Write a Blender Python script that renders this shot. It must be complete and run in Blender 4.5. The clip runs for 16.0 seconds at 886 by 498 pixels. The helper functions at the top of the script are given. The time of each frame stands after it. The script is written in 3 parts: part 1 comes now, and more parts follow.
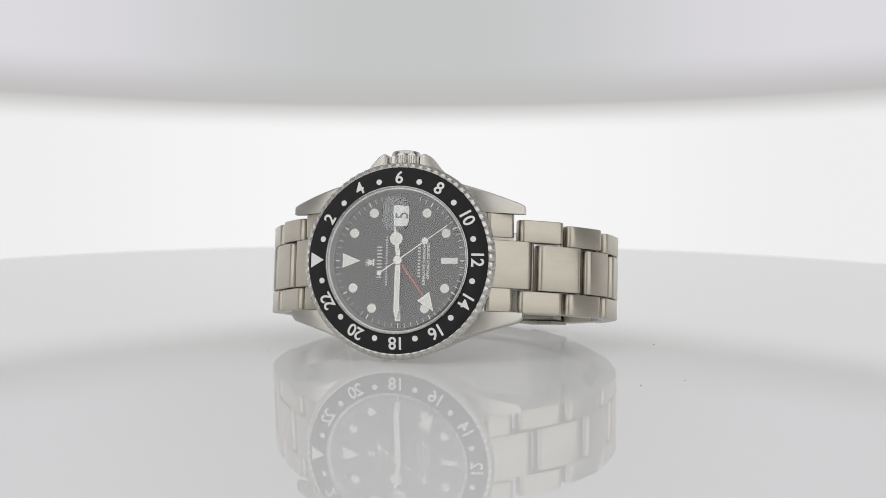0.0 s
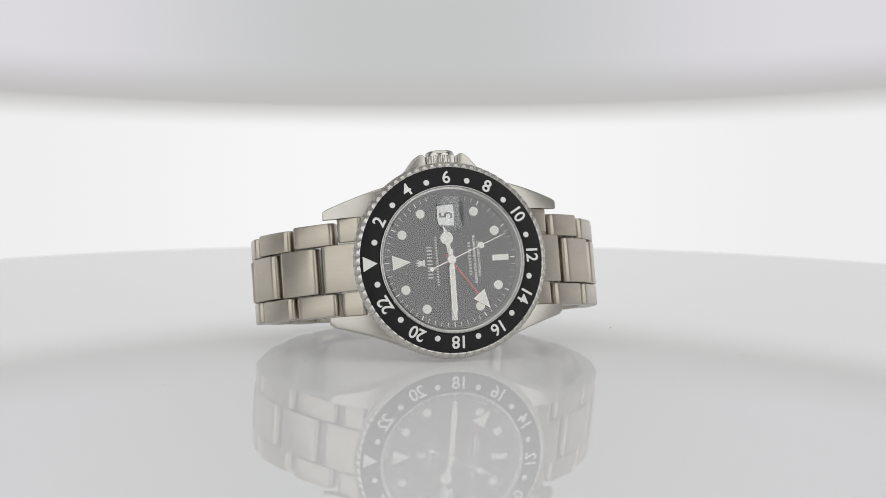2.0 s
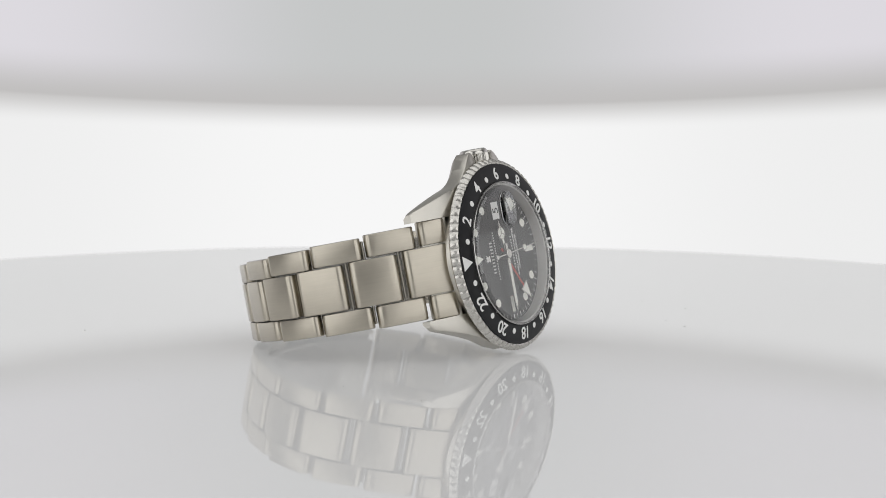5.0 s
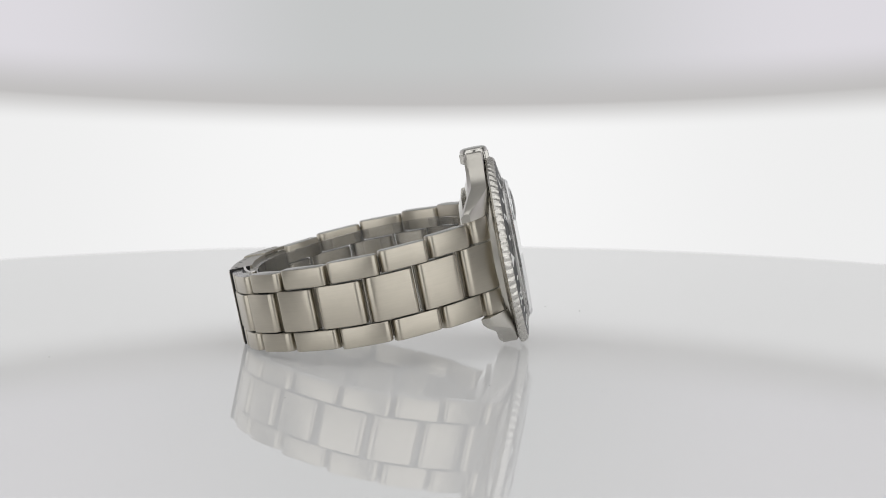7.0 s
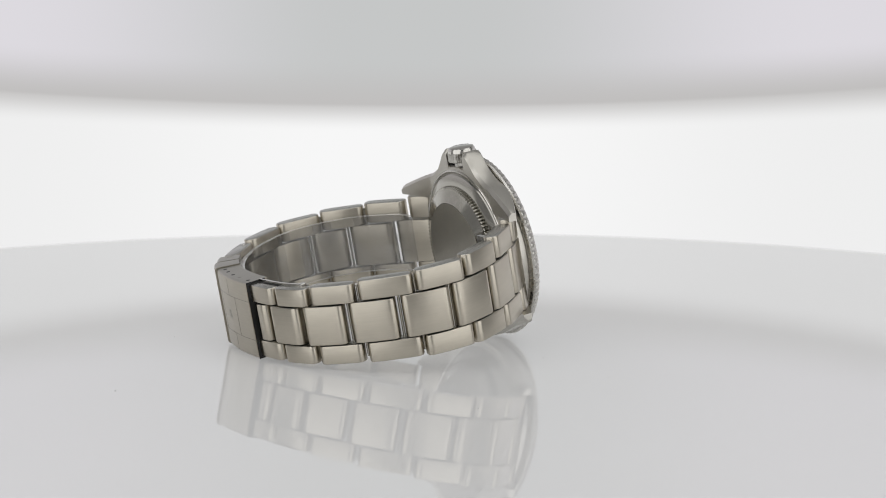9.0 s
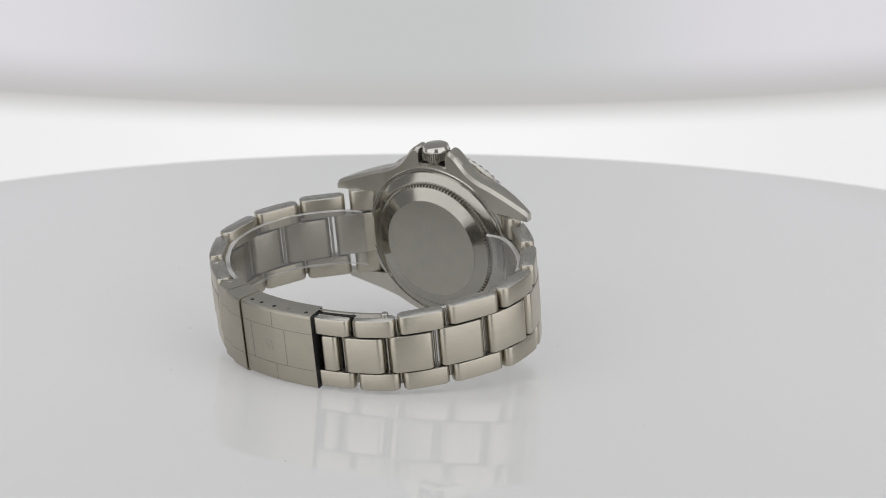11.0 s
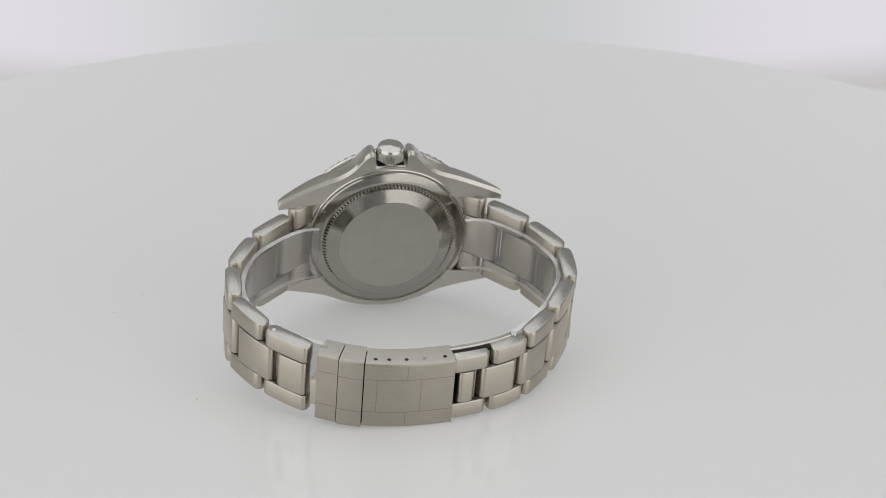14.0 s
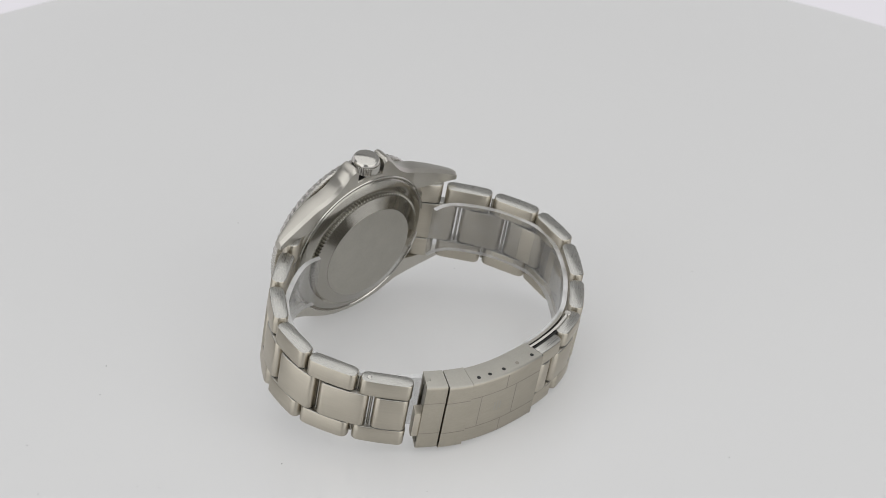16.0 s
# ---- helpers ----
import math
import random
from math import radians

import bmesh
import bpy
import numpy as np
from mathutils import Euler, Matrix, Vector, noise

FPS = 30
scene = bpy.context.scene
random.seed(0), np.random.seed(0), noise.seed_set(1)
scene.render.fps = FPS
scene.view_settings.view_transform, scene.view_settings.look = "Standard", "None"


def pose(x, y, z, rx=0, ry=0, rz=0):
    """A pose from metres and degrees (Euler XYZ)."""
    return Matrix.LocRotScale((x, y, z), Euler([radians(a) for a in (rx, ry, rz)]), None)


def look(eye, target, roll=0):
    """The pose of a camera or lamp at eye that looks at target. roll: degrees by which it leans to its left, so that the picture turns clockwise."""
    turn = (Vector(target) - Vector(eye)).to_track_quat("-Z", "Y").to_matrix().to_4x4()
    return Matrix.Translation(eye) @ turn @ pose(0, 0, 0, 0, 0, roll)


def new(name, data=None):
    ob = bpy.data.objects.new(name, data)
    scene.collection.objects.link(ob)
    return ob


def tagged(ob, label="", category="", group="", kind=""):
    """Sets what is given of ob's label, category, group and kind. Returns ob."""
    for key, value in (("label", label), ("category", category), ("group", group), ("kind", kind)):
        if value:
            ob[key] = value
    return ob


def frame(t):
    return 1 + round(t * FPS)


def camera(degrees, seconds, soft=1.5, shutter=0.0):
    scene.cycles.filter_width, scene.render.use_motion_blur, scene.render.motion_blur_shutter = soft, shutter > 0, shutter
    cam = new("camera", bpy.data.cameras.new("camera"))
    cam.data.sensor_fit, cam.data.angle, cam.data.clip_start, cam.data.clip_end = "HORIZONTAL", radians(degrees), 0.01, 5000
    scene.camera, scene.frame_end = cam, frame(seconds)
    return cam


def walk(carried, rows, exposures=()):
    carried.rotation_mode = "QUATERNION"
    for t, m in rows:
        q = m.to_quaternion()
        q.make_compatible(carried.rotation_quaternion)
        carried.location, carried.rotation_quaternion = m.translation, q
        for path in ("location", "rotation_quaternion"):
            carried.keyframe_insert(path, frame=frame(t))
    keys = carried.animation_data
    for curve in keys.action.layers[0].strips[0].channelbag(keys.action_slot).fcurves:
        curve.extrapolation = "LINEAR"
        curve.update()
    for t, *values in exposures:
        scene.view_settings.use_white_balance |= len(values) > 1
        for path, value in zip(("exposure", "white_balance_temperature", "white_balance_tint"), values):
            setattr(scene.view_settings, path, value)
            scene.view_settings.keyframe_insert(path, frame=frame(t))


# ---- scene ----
# A steel wrist watch lies on its side on a turning white disc; camera and backdrop swing up together on one arm.
MM = 0.001
TABLE = 20.5                      # height of the dial's centre over the disc, mm
PIVOT = (0.0, -68.84, 53.58)      # axis of the arm, mm
ARM = 389.8                       # camera to pivot, mm
LIFT = [(0.0, 2.29), (2.0, 2.32), (4.0, 2.23), (6.5, 2.26), (7.5, 2.2), (8.0, 2.24), (8.5, 2.52),
        (9.0, 3.64), (9.5, 5.6), (10.0, 7.77), (10.75, 11.05), (11.5, 14.35), (12.0, 16.6), (12.5, 18.72), (13.0, 20.8), (13.5, 22.85),
        (14.0, 24.92), (14.5, 27.0), (15.0, 29.13), (15.5, 31.2), (16.0, 33.29)]
SPIN = [(t, -16.54 + 14.832 * t) for t in range(0, 17, 2)]   # the disc turns evenly


def camera_pose(e):
    a = radians(e)
    tilt = 90 - e - 3.548 + 0.173 * (e - 3.61)
    return pose(0, (PIVOT[1] - ARM * math.cos(a)) * MM, (PIVOT[2] + ARM * math.sin(a)) * MM, tilt, 0, -0.812) @ pose(0, 0, 0, 0, 0, 0.108)


cam = camera(22.895, 16.0, soft=0.8)
cam.data.dof.use_dof, cam.data.dof.focus_distance, cam.data.dof.aperture_fstop = True, 0.438, 44.0
walk(cam, [(t, camera_pose(e)) for t, e in LIFT], exposures=[(0.0, 0.0), (11.5, 0.0), (13.5, 0.02), (16.0, 0.06)])

# ---- light ----
world = bpy.data.worlds.new("studio_world")
world.use_nodes = True
world.node_tree.nodes["Background"].inputs["Color"].default_value = (0.2, 0.2, 0.2, 1)
scene.world = world


def soft_light(name, eye, target, width, height, radiance, color=(1, 1, 1)):
    lamp = bpy.data.lights.new(name, "AREA")
    lamp.shape, lamp.size, lamp.size_y = "RECTANGLE", width, height
    lamp.energy, lamp.color = math.pi * width * height * radiance, color
    ob = new(name, lamp)
    ob.matrix_world = look(eye, target)
    return ob


soft_light("overhead_softbox", (0, 0.05, 0.95), (0, 0.0501, 0), 1.8, 1.8, 0.86)
soft_light("softbox_a", (-0.66, -0.62, 0.30), (0, 0, 0.06), 1.15, 0.95, 1.1)
soft_light("softbox_b", (0.66, -0.62, 0.30), (0, 0, 0.06), 1.15, 0.95, 1.1)


# ---- materials ----
def material(name):
    m = bpy.data.materials.new(name)
    m.use_nodes = True
    return m, m.node_tree, m.node_tree.nodes["Principled BSDF"]


def grain(tree, scale, low, high, detail=3.0, target=None):
    """Noise in the thing's own space, mapped to low..high."""
    n = tree.nodes
    co, mp, no, mr = n.new("ShaderNodeTexCoord"), n.new("ShaderNodeMapping"), n.new("ShaderNodeTexNoise"), n.new("ShaderNodeMapRange")
    mp.inputs["Scale"].default_value = scale
    no.inputs["Scale"].default_value, no.inputs["Detail"].default_value = 1.0, detail
    mr.inputs["From Min"].default_value, mr.inputs["From Max"].default_value = 0.3, 0.7
    mr.inputs["To Min"].default_value, mr.inputs["To Max"].default_value = low, high
    tree.links.new(co.outputs["Object"], mp.inputs["Vector"])
    tree.links.new(mp.outputs["Vector"], no.inputs["Vector"])
    tree.links.new(no.outputs["Fac"], mr.inputs["Value"])
    if target is not None:
        tree.links.new(mr.outputs["Result"], target)
    return mr.outputs["Result"]


def steel(name, color, rough, brush=None):
    m, tree, bsdf = material(name)
    bsdf.inputs["Base Color"].default_value = (*color, 1)
    bsdf.inputs["Metallic"].default_value = 1.0
    if brush:
        grain(tree, brush, rough - 0.02, rough + 0.022, 3.0, bsdf.inputs["Roughness"])
        blotch, lines, wear = grain(tree, (260, 260, 260), 0.96, 1.03, 4.0), grain(tree, tuple(k * 1.1 for k in brush), 0.975, 1.025, 2.0), tree.nodes.new("ShaderNodeMath")
        wear.operation = "MULTIPLY"
        tree.links.new(blotch, wear.inputs[0])
        tree.links.new(lines, wear.inputs[1])
        mix = tree.nodes.new("ShaderNodeVectorMath")
        mix.operation = "SCALE"
        mix.inputs[0].default_value = color
        tree.links.new(wear.outputs[0], mix.inputs["Scale"])
        tree.links.new(mix.outputs["Vector"], bsdf.inputs["Base Color"])
    else:
        grain(tree, (900, 900, 900), rough * 0.7, rough * 1.3, 3.0, bsdf.inputs["Roughness"])
    return m


def stretch(m, axis, amount):
    """Brushing: the sheen is drawn out along an axis of the part."""
    t = m.node_tree
    way = t.nodes.new("ShaderNodeVectorTransform")
    way.vector_type, way.convert_from, way.convert_to = "VECTOR", "OBJECT", "WORLD"
    way.inputs[0].default_value = axis
    bsdf = t.nodes["Principled BSDF"]
    bsdf.inputs["Anisotropic"].default_value = amount
    t.links.new(way.outputs[0], bsdf.inputs["Tangent"])
    return m


def paint(name, color, rough, shine=0.5, even=False):
    m, tree, bsdf = material(name)
    bsdf.inputs["Base Color"].default_value = (*color, 1)
    bsdf.inputs["Specular IOR Level"].default_value = shine
    bsdf.inputs["Roughness"].default_value = rough
    if not even:
        grain(tree, (1500, 1500, 1500), rough * 0.8, rough * 1.2, 4.0, bsdf.inputs["Roughness"])
    return m


STEEL = (0.525, 0.486, 0.412)
brushed = stretch(steel("brushed_steel", STEEL, 0.36, (150, 3500, 3500)), (0, 0, 1), 0.9)
dull_brushed = stretch(steel("dull_brushed_steel", (0.43, 0.398, 0.335), 0.4, (150, 3500, 3500)), (0, 0, 1), 0.8)
brushed_case = steel("brushed_case_steel", (0.52, 0.50, 0.455), 0.30, (300, 9000, 9000))
polished = steel("polished_steel", (0.56, 0.545, 0.51), 0.13)
back_steel = steel("case_back_steel", (0.37, 0.357, 0.322), 0.14)
side_steel = steel("satin_side_steel", (0.475, 0.468, 0.442), 0.28, (400, 9000, 9000))
satin = steel("satin_steel", (0.41, 0.396, 0.357), 0.36, (2500, 2500, 2500))
# darker steel; on clasp lines and back groove it paints in their shade
engraved = steel("darkened_steel", (0.31, 0.29, 0.255), 0.42)
# near-black paint standing in for the shade in gaps, slots and holes
gap_shade = paint("recess_shade", (0.012, 0.012, 0.012), 0.6)
insert_black = paint("black_anodised_insert", (0.008, 0.008, 0.009), 0.42, 0.22, True)
dial_black = paint("black_gloss_dial", (0.008, 0.008, 0.008), 0.3, 0.45, True)
lume = paint("cream_lume", (0.72, 0.72, 0.66), 0.55)
white_print = paint("white_print", (0.72, 0.72, 0.70), 0.5)
grey_print = paint("grey_print", (0.5, 0.5, 0.48), 0.5)
red_paint = paint("red_hand_paint", (0.42, 0.035, 0.02), 0.4)
rehaut_steel = steel("rehaut_steel", (0.62, 0.61, 0.59), 0.42)
bezel_steel = steel("bezel_steel", (0.58, 0.565, 0.53), 0.27)
ring_steel = steel("ring_steel", (0.46, 0.455, 0.44), 0.24)
ink = paint("black_ink", (0.02, 0.02, 0.02), 0.5)
dust = paint("grey_dust", (0.22, 0.22, 0.22), 0.8)

acrylic, tree, bsdf = material("white_gloss_acrylic_glow")
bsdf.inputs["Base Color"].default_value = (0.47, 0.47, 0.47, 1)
bsdf.inputs["Emission Color"].default_value, bsdf.inputs["Emission Strength"].default_value = (1.0, 1.0, 1.0, 1), 0.126   # even glow added, lifts the shade under the watch; no lamp below
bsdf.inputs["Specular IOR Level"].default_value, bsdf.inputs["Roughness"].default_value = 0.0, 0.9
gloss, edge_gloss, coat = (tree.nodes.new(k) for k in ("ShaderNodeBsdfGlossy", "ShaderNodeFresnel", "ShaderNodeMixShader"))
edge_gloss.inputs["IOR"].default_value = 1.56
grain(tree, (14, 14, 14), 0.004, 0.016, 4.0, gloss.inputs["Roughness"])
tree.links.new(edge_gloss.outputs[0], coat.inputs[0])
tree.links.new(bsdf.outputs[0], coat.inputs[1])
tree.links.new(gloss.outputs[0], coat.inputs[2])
# second glow over the gloss, added to brighten the disc at low angles
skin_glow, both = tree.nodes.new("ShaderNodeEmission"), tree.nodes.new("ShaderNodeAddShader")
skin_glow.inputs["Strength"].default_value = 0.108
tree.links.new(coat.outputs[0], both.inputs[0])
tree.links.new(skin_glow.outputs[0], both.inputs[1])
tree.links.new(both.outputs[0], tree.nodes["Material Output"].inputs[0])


def clear(name, gloss, tint, haze):
    """Clear pane: what is not mirrored goes straight through."""
    m = bpy.data.materials.new(name)
    m.use_nodes = True
    t = m.node_tree
    t.nodes.clear()
    out, mix, tr, gl, lw, pw, sc = (t.nodes.new(k) for k in ("ShaderNodeOutputMaterial", "ShaderNodeMixShader", "ShaderNodeBsdfTransparent", "ShaderNodeBsdfGlossy", "ShaderNodeLayerWeight", "ShaderNodeMath", "ShaderNodeMapRange"))
    pw.operation, pw.inputs[1].default_value = "POWER", 4.5
    sc.inputs["To Min"].default_value = gloss
    lw.inputs["Blend"].default_value = 0.5
    t.links.new(lw.outputs["Facing"], pw.inputs[0])
    t.links.new(pw.outputs[0], sc.inputs["Value"])
    tr.inputs["Color"].default_value = (*tint, 1)
    gl.inputs["Roughness"].default_value = 0.04
    base = tr.outputs[0]
    if haze:
        milk, soft = t.nodes.new("ShaderNodeMixShader"), t.nodes.new("ShaderNodeBsdfPrincipled")
        soft.inputs["Base Color"].default_value, soft.inputs["Roughness"].default_value = (0.75, 0.75, 0.75, 1), 0.3
        grain(t, (150, 150, 400), haze * 0.6, haze * 1.5, 4.0, milk.inputs[0])
        t.links.new(tr.outputs[0], milk.inputs[1])
        t.links.new(soft.outputs[0], milk.inputs[2])
        base = milk.outputs[0]
    t.links.new(sc.outputs["Result"], mix.inputs[0])
    t.links.new(base, mix.inputs[1])
    t.links.new(gl.outputs[0], mix.inputs[2])
    t.links.new(mix.outputs[0], out.inputs[0])
    return m


sapphire = clear("sapphire_crystal", 0.15, (0.98, 0.98, 0.98), 0.0)
lens_glass, tree, bsdf = material("magnifier_lens")
bsdf.inputs["Base Color"].default_value = (0.97, 0.98, 0.98, 1)
bsdf.inputs["Transmission Weight"].default_value, bsdf.inputs["Roughness"].default_value, bsdf.inputs["IOR"].default_value = 1.0, 0.0, 1.5
film_plastic = clear("clear_plastic_film", 0.04, (0.9, 0.9, 0.9), 0.055)
film_edge = clear("film_cut_edge", 0.08, (0.95, 0.95, 0.95), 0.6)


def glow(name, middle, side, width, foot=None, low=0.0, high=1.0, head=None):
    """Glowing fabric with its light falloff painted in, a little brighter towards its two ends; foot: its colour along
    the lower hem, up to the height high.
    """
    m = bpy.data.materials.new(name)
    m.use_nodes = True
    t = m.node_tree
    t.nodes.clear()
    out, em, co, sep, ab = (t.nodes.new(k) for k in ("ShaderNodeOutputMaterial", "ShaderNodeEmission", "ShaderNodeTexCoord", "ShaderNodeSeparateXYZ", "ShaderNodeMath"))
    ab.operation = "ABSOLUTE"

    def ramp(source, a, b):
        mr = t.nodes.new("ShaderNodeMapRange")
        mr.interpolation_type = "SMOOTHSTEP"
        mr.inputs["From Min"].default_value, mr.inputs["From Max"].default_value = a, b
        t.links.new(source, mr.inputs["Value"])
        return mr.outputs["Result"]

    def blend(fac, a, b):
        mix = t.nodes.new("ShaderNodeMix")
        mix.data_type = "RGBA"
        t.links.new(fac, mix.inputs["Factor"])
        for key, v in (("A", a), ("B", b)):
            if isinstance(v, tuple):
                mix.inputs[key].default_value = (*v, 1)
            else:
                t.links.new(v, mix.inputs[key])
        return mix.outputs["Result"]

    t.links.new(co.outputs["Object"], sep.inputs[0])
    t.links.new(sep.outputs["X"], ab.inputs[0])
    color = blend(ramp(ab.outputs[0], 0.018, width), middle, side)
    # glow painted dimmer higher up, out of view, for reflections in the steel
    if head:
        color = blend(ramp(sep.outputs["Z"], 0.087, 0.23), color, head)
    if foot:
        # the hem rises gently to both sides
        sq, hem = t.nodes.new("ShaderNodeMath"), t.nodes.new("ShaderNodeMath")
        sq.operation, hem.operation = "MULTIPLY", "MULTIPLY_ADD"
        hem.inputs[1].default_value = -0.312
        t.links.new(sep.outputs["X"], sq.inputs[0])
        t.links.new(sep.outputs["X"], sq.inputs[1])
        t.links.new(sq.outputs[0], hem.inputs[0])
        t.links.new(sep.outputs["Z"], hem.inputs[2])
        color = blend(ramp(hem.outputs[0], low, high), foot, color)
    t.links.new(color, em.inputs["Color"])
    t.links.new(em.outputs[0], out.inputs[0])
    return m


# painted glows: softbox falloff to the sides, soft dark seam between the panels
glow_lower = glow("painted_glow_white", (0.93, 0.93, 0.93), (0.86, 0.86, 0.86), 0.142, (0.55, 0.54, 0.535), 0.0412, 0.0300)
glow_upper = glow("painted_glow_grey", (0.56, 0.57, 0.57), (0.72, 0.70, 0.74), 0.133, (0.53, 0.52, 0.515), 0.0386, 0.0556, (0.32, 0.32, 0.32))
rim_grey = paint("grey_edge_trim", (0.45, 0.44, 0.43), 0.6)
studio_pale = paint("pale_studio_wall", (0.66, 0.66, 0.66), 0.9)


# ---- building helpers ----
def part(name, bm, mats, parent, label="", m=None, sharp=35):
    """Links a bmesh in millimetres as one mesh object under parent."""
    bmesh.ops.remove_doubles(bm, verts=bm.verts, dist=1e-5)
    bmesh.ops.scale(bm, vec=(MM, MM, MM), verts=bm.verts)
    me = bpy.data.meshes.new(name)
    bm.to_mesh(me)
    bm.free()
    for mat in mats if isinstance(mats, (list, tuple)) else [mats]:
        me.materials.append(mat)
    me.shade_smooth()
    me.set_sharp_from_angle(angle=radians(sharp))
    ob = new(name, me)
    ob.parent = parent
    if m is not None:
        ob.matrix_basis = m
    if label:
        tagged(ob, label)
    return ob


def repeat(ob, m):
    twin = new(ob.name.split(".")[0], ob.data)
    twin.parent, twin.matrix_basis = ob.parent, m
    return twin


def skin(bm, rings, cap=True, closed=True, mat=0):
    """Joins rings of points, and closes the two ends."""
    loops = [[bm.verts.new(p) for p in ring] for ring in rings]
    n = len(loops[0])
    for a, b in zip(loops, loops[1:]):
        for i in range(n if closed else n - 1):
            bm.faces.new((a[i], a[(i + 1) % n], b[(i + 1) % n], b[i])).material_index = mat
    if cap and closed:
        bm.faces.new(loops[0][::-1]).material_index = mat
        bm.faces.new(loops[-1]).material_index = mat
    return bm


def fixed(bm):
    bmesh.ops.recalc_face_normals(bm, faces=bm.faces)
    return bm


def lathe(profile, n=160, wave=None, bm=None, drop=None):
    """Turns a closed profile of (radius, y) about the y axis. wave(k, angle) changes the radius of profile point k."""
    bm = bm or bmesh.new()
    rings = []
    for i in range(n):
        a = 2 * math.pi * i / n
        rings.append([((r + (wave(k, a) if wave else 0)) * math.cos(a), y + (drop(k, a) if drop else 0), (r + (wave(k, a) if wave else 0)) * math.sin(a)) for k, (r, y) in enumerate(profile)])
    skin(bm, rings + [rings[0]], cap=False)
    bmesh.ops.remove_doubles(bm, verts=bm.verts, dist=1e-4)
    return fixed(bm)


def plate(outline, front, back, bevel=0.0, bm=None):
    """A flat piece with an outline of (x, z), from y = front to y = back, its front edge bevelled inwards."""
    bm = bm or bmesh.new()
    cx, cz = (sum(p[k] for p in outline) / len(outline) for k in (0, 1))

    def ring(y, inset):
        out = []
        for x, z in outline:
            d = math.hypot(x - cx, z - cz) or 1
            out.append((x - (x - cx) / d * inset, y, z - (z - cz) / d * inset))
        return out

    rings = [ring(back, 0), ring(front + bevel, 0)] + ([ring(front, bevel)] if bevel else [])
    return fixed(skin(bm, rings))


def disc_outline(x, z, r, n=24, rz=None):
    return [(x + r * math.cos(2 * math.pi * i / n), z + (rz or r) * math.sin(2 * math.pi * i / n)) for i in range(n)]


def turned(outline, angle, r=0.0, off=(0, 0)):
    """Moves an outline drawn with +u outwards and v across to the ray at that angle."""
    c, s = math.cos(radians(angle)), math.sin(radians(angle))
    return [(off[0] + (r + u) * c - v * s, off[1] + (r + u) * s + v * c) for u, v in outline]


def lettering(body, size, at, up, y, depth=0.05, weight=0.0, spread=1.0):
    """Raised letters of the built-in font in the plane of the dial, centred at (x, z), with their tops to the angle up."""
    curve = bpy.data.curves.new("letters", "FONT")
    curve.body, curve.size, curve.align_x, curve.align_y = body, size, "CENTER", "CENTER"
    curve.offset, curve.extrude, curve.resolution_u, curve.space_character = weight, depth / 2, 4, spread
    ob = bpy.data.objects.new("letters", curve)
    scene.collection.objects.link(ob)
    me = bpy.data.meshes.new_from_object(ob)
    bpy.data.objects.remove(ob)
    bm = bmesh.new()
    bm.from_mesh(me)
    bpy.data.meshes.remove(me)
    c, s = math.cos(radians(up)), math.sin(radians(up))
    xs = [v.co.x for v in bm.verts]
    ys = [v.co.y for v in bm.verts]
    mx, my = (min(xs) + max(xs)) / 2, (min(ys) + max(ys)) / 2
    for v in bm.verts:
        u, w, h = v.co.x - mx, v.co.y - my, v.co.z
        v.co = (at[0] + u * s + w * c, y - h, at[1] - u * c + w * s)
    return bm


# ---- the studio ----
def slab(name, x, y, z, sx, sy, sz, mat, label):
    bm = bmesh.new()
    bmesh.ops.create_cube(bm, size=1.0)
    bmesh.ops.scale(bm, vec=(sx, sy, sz), verts=bm.verts)
    bmesh.ops.translate(bm, vec=(x, y, z), verts=bm.verts)
    me = bpy.data.meshes.new(name)
    bm.to_mesh(me)
    bm.free()
    me.materials.append(mat)
    return tagged(new(name, me), label, kind="structure")


slab("floor", 0, 0, -0.525, 3.2, 3.2, 0.05, studio_pale, "plain pale studio floor under the stand")
slab("ceiling", 0, 0, 1.525, 3.2, 3.2, 0.05, studio_pale, "plain pale studio ceiling")
slab("wall_north", 0, 1.525, 0.5, 3.1, 0.05, 2.0, studio_pale, "plain pale studio wall")
slab("wall_south", 0, -1.525, 0.5, 3.1, 0.05, 2.0, studio_pale, "plain pale studio wall")
slab("wall_east", 1.525, 0, 0.5, 0.05, 3.0, 2.0, studio_pale, "plain pale studio wall")
slab("wall_west", -1.525, 0, 0.5, 0.05, 3.0, 2.0, studio_pale, "plain pale studio wall")

backdrop = tagged(new("backdrop"), "curved white and grey studio backdrop with its light painted as glow", "backdrop", kind="structure")


def curved_panel(name, r, thick, low, high, mat, label):
    """A strip bent round the disc; low and high give its height at each angle."""
    bm = bmesh.new()
    rings = []
    for i in range(-45, 46):
        a = radians(i * 1.7)
        rings.append([(q * math.sin(a), q * math.cos(a), h) for q, h in ((r, low(a)), (r, high(a)), (r + thick, high(a)), (r + thick, low(a)))])
    return part(name, fixed(skin(bm, rings)), mat, backdrop, label)


def rim_height(a):
    return 39.0 + 6.3 * min(abs(a) / radians(28.8), 1.6) ** 2


curved_panel("lower_panel", 285, 3, lambda a: -110, lambda a: rim_height(a) + 3, glow_lower, "bright white lower panel with painted glow")
curved_panel("upper_panel", 283, 1.5, lambda a: rim_height(a), lambda a: 620, glow_upper, "pale grey upper panel with painted glow, lighter at the sides")


